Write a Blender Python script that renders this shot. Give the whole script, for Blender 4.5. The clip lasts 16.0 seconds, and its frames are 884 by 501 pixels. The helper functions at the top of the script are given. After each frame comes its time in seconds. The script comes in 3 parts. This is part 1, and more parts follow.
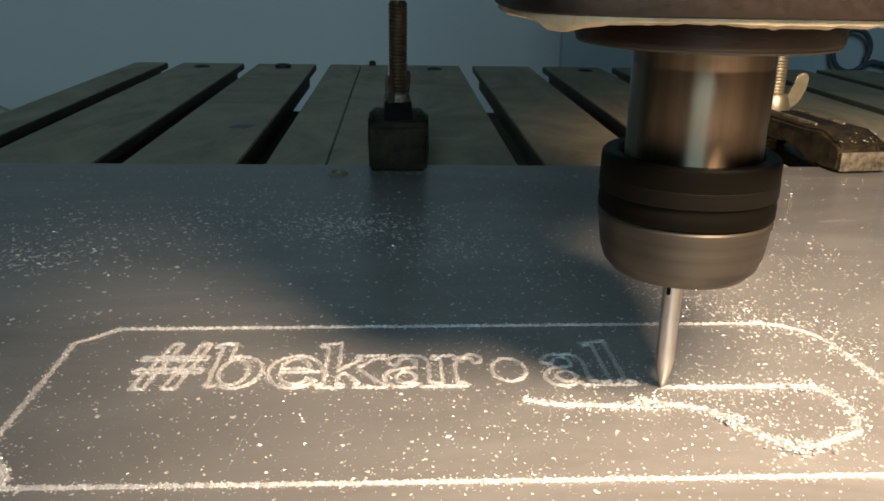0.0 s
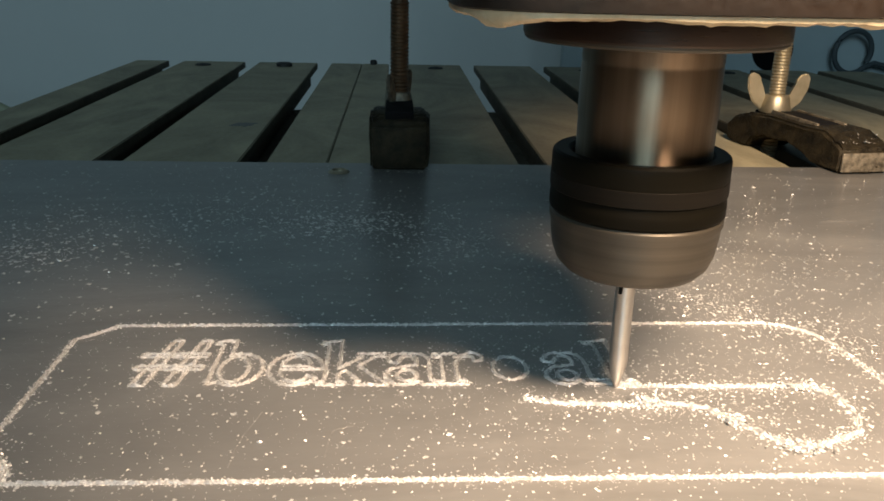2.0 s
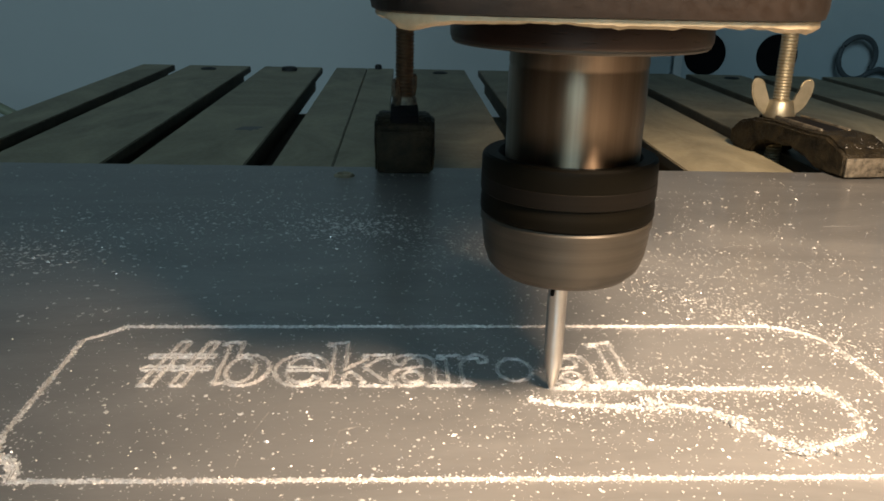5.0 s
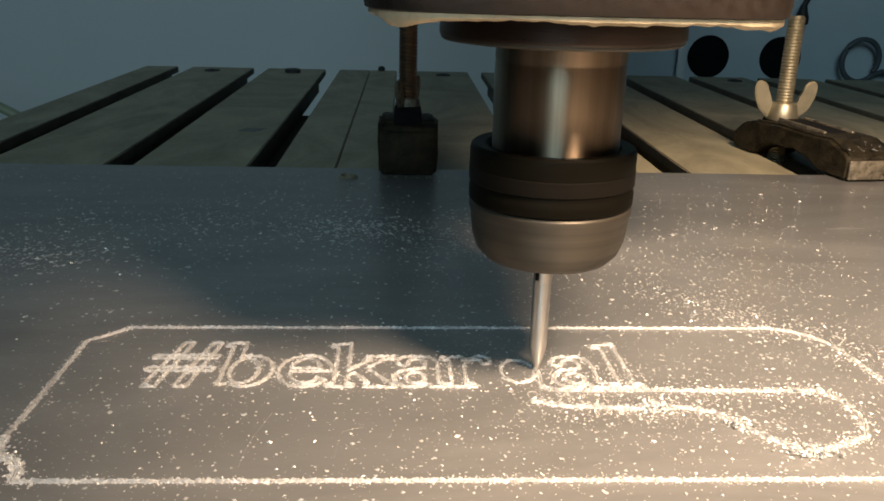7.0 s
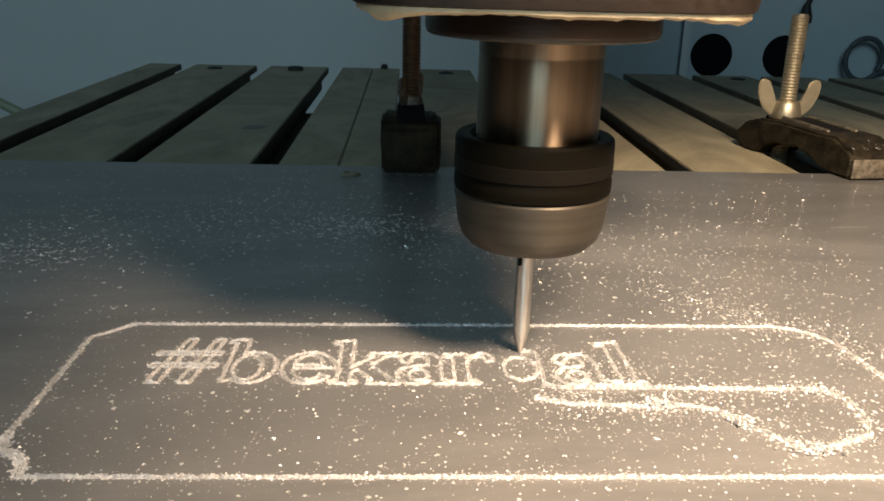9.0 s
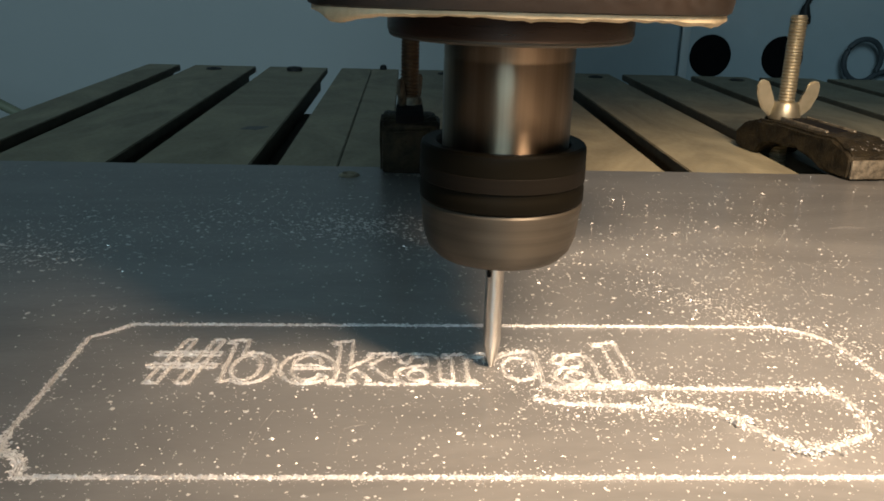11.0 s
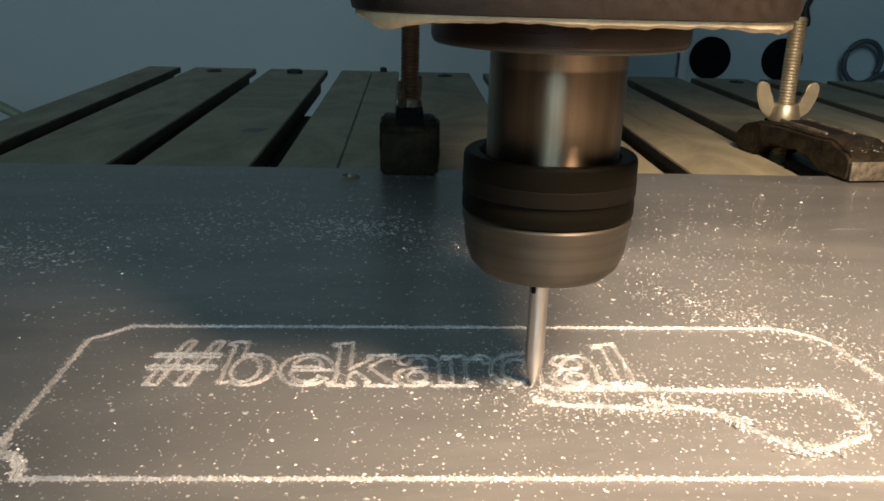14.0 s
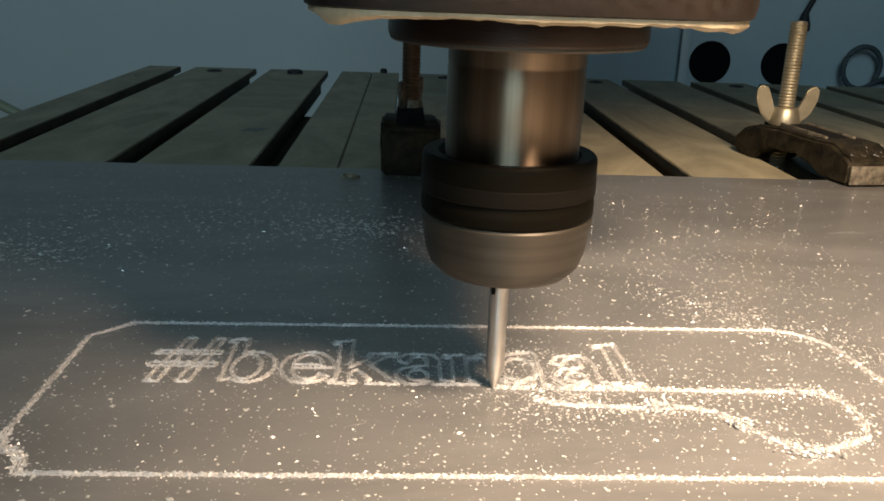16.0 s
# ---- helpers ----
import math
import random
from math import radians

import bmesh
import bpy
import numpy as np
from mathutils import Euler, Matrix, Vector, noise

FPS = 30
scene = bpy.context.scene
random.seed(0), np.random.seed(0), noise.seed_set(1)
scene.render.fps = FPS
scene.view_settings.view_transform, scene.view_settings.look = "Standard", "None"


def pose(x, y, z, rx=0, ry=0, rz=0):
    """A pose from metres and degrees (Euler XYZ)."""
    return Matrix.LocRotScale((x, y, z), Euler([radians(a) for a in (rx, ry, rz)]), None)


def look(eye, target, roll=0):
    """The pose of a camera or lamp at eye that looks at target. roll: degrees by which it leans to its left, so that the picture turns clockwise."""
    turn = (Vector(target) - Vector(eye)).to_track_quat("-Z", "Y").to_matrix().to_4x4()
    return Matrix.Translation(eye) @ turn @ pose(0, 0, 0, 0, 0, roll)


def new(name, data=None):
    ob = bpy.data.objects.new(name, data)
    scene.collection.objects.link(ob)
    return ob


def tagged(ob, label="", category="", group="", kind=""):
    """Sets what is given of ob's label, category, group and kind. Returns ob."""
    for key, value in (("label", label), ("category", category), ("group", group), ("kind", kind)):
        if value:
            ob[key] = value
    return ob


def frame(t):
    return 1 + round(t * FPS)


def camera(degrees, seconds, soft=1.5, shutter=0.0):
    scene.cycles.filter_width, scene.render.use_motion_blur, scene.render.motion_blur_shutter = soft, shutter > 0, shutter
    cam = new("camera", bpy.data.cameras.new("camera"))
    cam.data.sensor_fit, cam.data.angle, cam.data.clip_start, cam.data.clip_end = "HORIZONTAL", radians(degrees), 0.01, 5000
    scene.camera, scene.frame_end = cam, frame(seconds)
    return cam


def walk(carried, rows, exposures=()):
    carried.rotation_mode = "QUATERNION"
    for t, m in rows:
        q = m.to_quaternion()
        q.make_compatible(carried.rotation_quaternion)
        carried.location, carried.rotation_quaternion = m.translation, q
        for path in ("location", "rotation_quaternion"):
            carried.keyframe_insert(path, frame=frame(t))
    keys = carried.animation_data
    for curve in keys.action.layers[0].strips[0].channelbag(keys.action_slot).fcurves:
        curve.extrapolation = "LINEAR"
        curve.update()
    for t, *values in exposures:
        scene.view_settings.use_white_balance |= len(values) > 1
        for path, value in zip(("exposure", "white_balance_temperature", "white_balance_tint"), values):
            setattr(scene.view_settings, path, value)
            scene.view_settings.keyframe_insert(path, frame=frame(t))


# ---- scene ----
cam = camera(56, 16.0, 1.72)
PATH = [
    (0, (0.09670, -0.19589, 0.06506), (0.15051, 0.74789, -0.26112), 1.027),
    (0.5, (0.09645, -0.19591, 0.06486), (0.15090, 0.74794, -0.26101), 1.218),
    (1, (0.09653, -0.19579, 0.06482), (0.15222, 0.74805, -0.26084), 1.220),
    (1.5, (0.09643, -0.19595, 0.06486), (0.15088, 0.74773, -0.26149), 1.262),
    (2, (0.09646, -0.19583, 0.06467), (0.15032, 0.74792, -0.26158), 1.303),
    (2.5, (0.09647, -0.19593, 0.06486), (0.15100, 0.74760, -0.26190), 1.225),
    (3, (0.09633, -0.19578, 0.06459), (0.15199, 0.74783, -0.26174), 1.390),
    (3.5, (0.09617, -0.19632, 0.06455), (0.14865, 0.74803, -0.26018), 1.422),
    (4, (0.09623, -0.19671, 0.06482), (0.14711, 0.74847, -0.25776), 1.301),
    (6.5, (0.09578, -0.19707, 0.06440), (0.14333, 0.74927, -0.25526), 1.622),
    (7, (0.09590, -0.19713, 0.06455), (0.14260, 0.74960, -0.25407), 1.475),
    (7.5, (0.09596, -0.19728, 0.06461), (0.13966, 0.74897, -0.25585), 1.393),
    (8, (0.09572, -0.19715, 0.06430), (0.14217, 0.74923, -0.25539), 1.598),
    (8.5, (0.09597, -0.19727, 0.06464), (0.13964, 0.74892, -0.25601), 1.390),
    (9, (0.09570, -0.19728, 0.06440), (0.13984, 0.74890, -0.25622), 1.560),
    (11.5, (0.09574, -0.19726, 0.06432), (0.14113, 0.74921, -0.25525), 1.592),
    (12, (0.09573, -0.19711, 0.06430), (0.14112, 0.74884, -0.25680), 1.601),
    (12.5, (0.09582, -0.19723, 0.06430), (0.14224, 0.74938, -0.25473), 1.615),
    (13, (0.09572, -0.19717, 0.06436), (0.14196, 0.74902, -0.25592), 1.624),
    (13.5, (0.09567, -0.19744, 0.06425), (0.14156, 0.74956, -0.25369), 1.700),
    (14, (0.09589, -0.19747, 0.06433), (0.14074, 0.74980, -0.25297), 1.548),
    (14.5, (0.09556, -0.19747, 0.06409), (0.14126, 0.74948, -0.25401), 1.727),
    (15, (0.09549, -0.19760, 0.06404), (0.14179, 0.74992, -0.25230), 1.796),
    (15.5, (0.09561, -0.19788, 0.06420), (0.14005, 0.75020, -0.25071), 1.708),
    (16, (0.09520, -0.19772, 0.06368), (0.14271, 0.75045, -0.25053), 2.064),
]
walk(cam, [(t, look(eye, target, roll)) for t, eye, target, roll in PATH], [(0.0, 0.06), (4.0, 0.06), (7.0, -0.08), (16.0, -0.08)])


# ---- light ----
world = bpy.data.worlds.new("room_light")
scene.world = world
world.use_nodes = True
world.node_tree.nodes["Background"].inputs[0].default_value = (0.55, 0.75, 0.85, 1)
world.node_tree.nodes["Background"].inputs[1].default_value = 0.03


def area_lamp(name, eye, target, size, watts, colour, spread=180):
    d = bpy.data.lights.new(name, "AREA")
    d.shape, d.size, d.energy, d.color = "DISK", size, watts, colour
    d.spread = radians(spread)
    ob = new(name, d)
    ob.matrix_world = look(eye, target)
    return ob


def spot_lamp(name, eye, target, cone, blend, radius, watts, colour):
    d = bpy.data.lights.new(name, "SPOT")
    d.spot_size, d.spot_blend, d.shadow_soft_size, d.energy, d.color = radians(cone), blend, radius, watts, colour
    ob = new(name, d)
    ob.matrix_world = look(eye, target)
    return ob


# warm work lamp over the machine's front corner, cool daylight from behind the operator
spot_lamp("work_lamp_light", (0.208, -0.190, 0.240), (0.236, -0.098, 0), 87, 0.6, 0.038, 12.8, (1.0, 0.728, 0.495))
area_lamp("daylight", (-0.08, -1.0, 0.56), (0.0, 0.4, 0), 0.55, 4.8, (0.565, 0.838, 0.955))


# ---- materials ----
class Nodes:
    """A material's node tree with short calls."""

    def __init__(self, name):
        self.mat = bpy.data.materials.new(name)
        self.mat.use_nodes = True
        self.tree = self.mat.node_tree
        self.bsdf = self.tree.nodes["Principled BSDF"]

    def add(self, kind, **values):
        n = self.tree.nodes.new(kind)
        for key, value in values.items():
            n.inputs[key.replace("_", " ")].default_value = value
        return n

    def link(self, a, out, b, to):
        self.tree.links.new(a.outputs[out], b.inputs[to])

    def coords(self, stretch=(1, 1, 1)):
        c = self.tree.nodes.new("ShaderNodeTexCoord")
        m = self.tree.nodes.new("ShaderNodeMapping")
        m.inputs["Scale"].default_value = stretch
        self.link(c, "Object", m, "Vector")
        return m

    def noise(self, scale, detail=4.0, rough=0.6, stretch=(1, 1, 1)):
        n = self.add("ShaderNodeTexNoise", Scale=scale, Detail=detail, Roughness=rough)
        self.link(self.coords(stretch), "Vector", n, "Vector")
        return n

    def ramp(self, source, out, stops):
        r = self.tree.nodes.new("ShaderNodeValToRGB")
        while len(r.color_ramp.elements) < len(stops):
            r.color_ramp.elements.new(0.5)
        for e, (p, c) in zip(r.color_ramp.elements, stops):
            e.position, e.color = p, (*c, 1) if len(c) == 3 else (c[0], c[0], c[0], 1)
        self.link(source, out, r, "Fac")
        return r


def surface(name, dark, light, rough=(0.4, 0.6), metal=0.0, scale=40, fine=400, bump=0.2, depth=0.0003, stretch=(1, 1, 1), spec=0.5, turned=0.0, swirl=0.0):
    """Two scales of variation: broad mottling of colour and roughness, and a fine grain in the relief."""
    n = Nodes(name)
    broad = n.noise(scale, 5, 0.62, stretch)
    broad.inputs["Distortion"].default_value = swirl
    grain = n.noise(fine, 3, 0.6, stretch)
    col = n.ramp(broad, "Fac", [(0.3, dark), (0.7, light)])
    n.link(col, "Color", n.bsdf, "Base Color")
    r = n.ramp(grain, "Fac", [(0.3, (rough[0],)), (0.7, (rough[1],))])
    n.link(r, "Color", n.bsdf, "Roughness")
    b = n.add("ShaderNodeBump", Strength=bump, Distance=depth)
    n.link(grain, "Fac", b, "Height")
    n.link(b, "Normal", n.bsdf, "Normal")
    n.bsdf.inputs["Metallic"].default_value = metal
    if turned:
        t = n.tree.nodes.new("ShaderNodeTangent")
        t.direction_type, t.axis = "RADIAL", "Z"
        n.link(t, "Tangent", n.bsdf, "Tangent")
        n.bsdf.inputs["Anisotropic"].default_value = turned
        n.bsdf.inputs["Anisotropic Rotation"].default_value = 0.25
    n.bsdf.inputs["Specular IOR Level"].default_value = spec
    return n.mat


M_PLATE = surface("rolled_aluminium", (0.235, 0.235, 0.233), (0.38, 0.376, 0.371), (0.44, 0.54), 0.62, 16, 900, 0.04, 0.0001, (0.6, 1.5, 1), spec=0.3, swirl=1.2)
FILM = M_PLATE.node_tree.nodes["Principled BSDF"].inputs  # thin oily film that mirrors what stands near
FILM["Coat Weight"].default_value, FILM["Coat Roughness"].default_value = 0.46, 0.20
M_TABLE = surface("table_aluminium", (0.205, 0.184, 0.124), (0.40, 0.358, 0.242), (0.5, 0.65), 0.12, 20, 500, 0.15, 0.0002, (1, 0.55, 1), swirl=2.0)
# darker copy of the table metal; the shade inside the slots is painted in
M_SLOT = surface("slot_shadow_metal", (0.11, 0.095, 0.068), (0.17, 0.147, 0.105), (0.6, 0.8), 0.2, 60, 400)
M_CHIP = surface("aluminium_swarf", (0.58, 0.578, 0.576), (0.84, 0.836, 0.832), (0.28, 0.48), 0.48, 300, 3000, 0.3, 0.0001)
M_BURR = surface("raised_burr", (0.32, 0.318, 0.316), (0.70, 0.695, 0.69), (0.32, 0.55), 0.42, 1500, 5000, 0.6, 0.0002)
M_SCRATCH = surface("scratched_aluminium", (0.22, 0.218, 0.215), (0.36, 0.353, 0.345), (0.3, 0.45), 0.5, 600, 3000, 0.3, 0.0001)
M_HOSE = surface("olive_hose", (0.30, 0.32, 0.22), (0.38, 0.40, 0.28), (0.45, 0.6), 0.0, 40, 300)
M_STAIN = surface("oily_blot", (0.035, 0.035, 0.038), (0.09, 0.085, 0.08), (0.35, 0.5), 0.1, 300, 900)
# lengthwise light and dark colour streaks stand in for the room's reflections
M_STEEL = surface("turned_steel_painted_streaks", (0.205, 0.150, 0.102), (0.415, 0.325, 0.240), (0.34, 0.46), 1.0, 26, 200, 0.02, 0.0001, (8, 8, 0.03), turned=1.0)
M_NUT = surface("blackened_nut", (0.003, 0.0026, 0.0017), (0.009, 0.0077, 0.005), (0.42, 0.52), 0.1, 40, 300, 0.05, 0.0001, (0.02, 0.02, 9), spec=0.06)
M_NUT_BAND = surface("brownish_nut_band", (0.006, 0.005, 0.0038), (0.013, 0.0106, 0.008), (0.42, 0.52), 0.1, 60, 300, 0.05, 0.0001, (0.02, 0.02, 9), spec=0.1)
M_NUT_LOW = surface("worn_nut_steel", (0.047, 0.040, 0.031), (0.086, 0.074, 0.058), (0.45, 0.55), 0.5, 60, 300, 0.05, 0.0001, (0.02, 0.02, 9), turned=0.6)
M_BIT = surface("ground_carbide", (0.50, 0.48, 0.45), (0.62, 0.60, 0.57), (0.32, 0.4), 0.85, 200, 800, 0.05, 0.0001, (0.02, 0.02, 1), turned=0.8)
M_MOTOR = surface("brown_black_motor_paint", (0.003, 0.0024, 0.0018), (0.022, 0.0125, 0.0075), (0.45, 0.7), 0.1, 55, 700, 0.2, 0.0003)
M_FLANGE = surface("dark_oxide_flange", (0.022, 0.011, 0.0065), (0.044, 0.023, 0.0135), (0.26, 0.36), 0.4, 60, 900, 0.15, 0.0001, (0.3, 0.3, 5))
M_BEAD = surface("cream_sealant", (0.34, 0.27, 0.17), (0.56, 0.46, 0.31), (0.5, 0.7), 0.0, 200, 900, 0.5, 0.0005)
M_IRON = surface("black_iron", (0.004, 0.0034, 0.0022), (0.046, 0.036, 0.020), (0.32, 0.75), 0.3, 190, 1100, 0.8, 0.0008, spec=0.22)
M_WORN = surface("worn_cast_face", (0.03, 0.025, 0.018), (0.26, 0.225, 0.17), (0.4, 0.65), 0.4, 420, 1500, 0.5, 0.0004)
M_ZINC = surface("zinc_plated_steel", (0.40, 0.355, 0.25), (0.56, 0.50, 0.37), (0.36, 0.5), 0.85, 150, 1500, 0.2, 0.0002)
M_RUST = surface("oily_threaded_rod", (0.07, 0.040, 0.022), (0.19, 0.118, 0.068), (0.3, 0.5), 0.6, 200, 1500, 0.3, 0.0003)
M_WALL = surface("pale_wall_paint", (0.82, 0.855, 0.86), (0.88, 0.905, 0.91), (0.6, 0.75), 0.0, 4, 150, 0.1, 0.0005)
M_DIM = surface("dark_wall_paint", (0.13, 0.14, 0.15), (0.17, 0.18, 0.19), (0.6, 0.8), 0.0, 4, 150, 0.1, 0.0005)
M_PANEL = surface("grey_painted_panel", (0.42, 0.51, 0.55), (0.52, 0.61, 0.65), (0.5, 0.65), 0.0, 9, 200, 0.1, 0.0004)
# near-black colour that paints the shade of hollows onto solid parts
M_HOLLOW_SHADE = surface("painted_hollow_shade", (0.005, 0.005, 0.006), (0.008, 0.008, 0.009), (0.8, 0.95), 0.0, 30, 200, spec=0.1)
M_RUBBER = surface("black_rubber", (0.012, 0.012, 0.013), (0.025, 0.025, 0.026), (0.5, 0.7), 0.0, 60, 500)
# paler than the panel, to paint the light along its edge
M_LIT_EDGE = surface("painted_lit_edge", (0.66, 0.72, 0.74), (0.72, 0.77, 0.79), (0.5, 0.65), 0.0, 9, 200, 0.1, 0.0004)
M_CABLE = surface("dusty_grey_cable", (0.06, 0.077, 0.088), (0.085, 0.105, 0.118), (0.5, 0.7), 0.0, 60, 500)
M_BENCH = surface("painted_bench", (0.26, 0.28, 0.24), (0.34, 0.36, 0.31), (0.5, 0.7), 0.0, 12, 250, 0.15, 0.0004)


# ---- mesh helpers ----
def mesh_object(name, bm, material, parent=None, label="", smooth=None):
    me = bpy.data.meshes.new(name)
    bmesh.ops.recalc_face_normals(bm, faces=bm.faces)
    bm.to_mesh(me)
    bm.free()
    me.materials.append(material)
    if smooth is not None:
        me.set_sharp_from_angle(angle=radians(smooth))
        me.polygons.foreach_set("use_smooth", [True] * len(me.polygons))
    ob = new(name, me)
    if parent:
        ob.parent = parent
    if label:
        ob["label"] = label
    return ob


def part(name, bm, material, parent, label="", smooth=35):
    return mesh_object(name, bm, material, parent, label, smooth)


def empty(name, m=None):
    ob = new(name)
    if m:
        ob.matrix_basis = m
    return ob


def add_box(bm, lo, hi, bevel=0.0, segments=2):
    size = [b - a for a, b in zip(lo, hi)]
    m = Matrix.LocRotScale([(a + b) / 2 for a, b in zip(lo, hi)], None, size)
    made = bmesh.ops.create_cube(bm, size=1, matrix=m)
    if bevel:
        edges = {e for v in made["verts"] for e in v.link_edges}
        bmesh.ops.bevel(bm, geom=list(edges), offset=bevel, segments=segments, affect="EDGES", profile=0.5)
    return bm


def box(lo, hi, bevel=0.0, segments=2):
    return add_box(bmesh.new(), lo, hi, bevel, segments)


def lathe(profile, steps=64, shape=None):
    """Turns a profile of (radius, height) round the z axis; shape(angle) scales the radius."""
    bm = bmesh.new()
    rings = []
    for r, z in profile:
        ring = []
        for i in range(steps):
            a = 2 * math.pi * i / steps
            k = shape(a) if shape else 1
            ring.append(bm.verts.new((r * k * math.cos(a), r * k * math.sin(a), z)))
        rings.append(ring)
    for a, b in zip(rings, rings[1:]):
        for i in range(steps):
            bm.faces.new((a[i], a[(i + 1) % steps], b[(i + 1) % steps], b[i]))
    for ring in (rings[0], rings[-1]):
        bm.faces.new(ring)
    return bm


def extrude_outline(outline, depth):
    """A flat outline in x, z, extruded along y by depth, centred."""
    bm = bmesh.new()
    front = [bm.verts.new((x, -depth / 2, z)) for x, z in outline]
    back = [bm.verts.new((x, depth / 2, z)) for x, z in outline]
    bm.faces.new(front)
    bm.faces.new(back[::-1])
    n = len(outline)
    for i in range(n):
        bm.faces.new((front[i], back[i], back[(i + 1) % n], front[(i + 1) % n]))
    return bm


def tube(points, radius, sides=10, closed=False):
    """A round tube along points."""
    bm = bmesh.new()
    pts = [Vector(p) for p in points]
    rings = []
    for i, p in enumerate(pts):
        way = (pts[min(i + 1, len(pts) - 1)] - pts[max(i - 1, 0)]).normalized()
        side = way.orthogonal() if abs(way.z) > 0.9 else way.cross(Vector((0, 0, 1)))
        side.normalize()
        up = side.cross(way)
        rings.append([bm.verts.new(p + radius * (math.cos(a) * side + math.sin(a) * up)) for a in [2 * math.pi * k / sides for k in range(sides)]])
    for a, b in zip(rings, rings[1:]):
        for i in range(sides):
            bm.faces.new((a[i], a[(i + 1) % sides], b[(i + 1) % sides], b[i]))
    bm.faces.new(rings[0])
    bm.faces.new(rings[-1])
    return bm


def threaded(radius, length, pitch, steps=24):
    """A bolt's shank with ridged threads, from z = 0 up."""
    profile = [(radius * 0.9, 0)]
    n = int(length / pitch)
    for i in range(n):
        profile += [(radius * 0.88, (i + 0.05) * pitch), (radius, (i + 0.45) * pitch), (radius, (i + 0.6) * pitch)]
    profile += [(radius * 0.88, n * pitch), (radius * 0.8, length)]
    return lathe(profile, steps)


# ---- the room ----
def room():
    for name, lo, hi, mat, label in (
        ("wall_back", (-1.6, 0.80, -0.9), (1.8, 0.90, 1.5), M_WALL, "pale painted wall behind the machine"),
        ("wall_left", (-1.7, -1.7, -0.9), (-1.6, 0.90, 1.5), M_DIM, "plain dark grey side wall"),
        ("wall_right", (1.8, -1.7, -0.9), (1.9, 0.90, 1.5), M_DIM, "plain dark grey side wall"),
        ("wall_front", (-1.7, -1.8, -0.9), (1.9, -1.7, 1.5), M_DIM, "plain dark grey wall behind the operator"),
        ("floor", (-1.7, -1.8, -1.0), (1.9, 0.9, -0.9), M_BENCH, "plain dull workshop floor"),
        ("ceiling", (-1.7, -1.8, 1.5), (1.9, 0.9, 1.6), M_DIM, "plain dark grey ceiling"),
    ):
        tagged(mesh_object(name, box(lo, hi), mat), label, name.split("_")[0], kind="structure")


room()


def bench():
    top = empty("workbench")
    part("benchtop", box((-0.55, -0.6, -0.19), (0.9, 0.72, -0.15), 0.004), M_BENCH, top)
    for x in (-0.5, 0.85):
        for y in (-0.55, 0.67):
            part("leg", box((x - 0.03, y - 0.03, -0.9), (x + 0.03, y + 0.03, -0.19), 0.003), M_BENCH, top)
    tagged(top, "dull green-grey painted workbench under the engraving machine", "workbench")


bench()

PITCH, SLOT, TABLE_Z, TABLE_END = 0.05, 0.0098, -0.003, 0.401


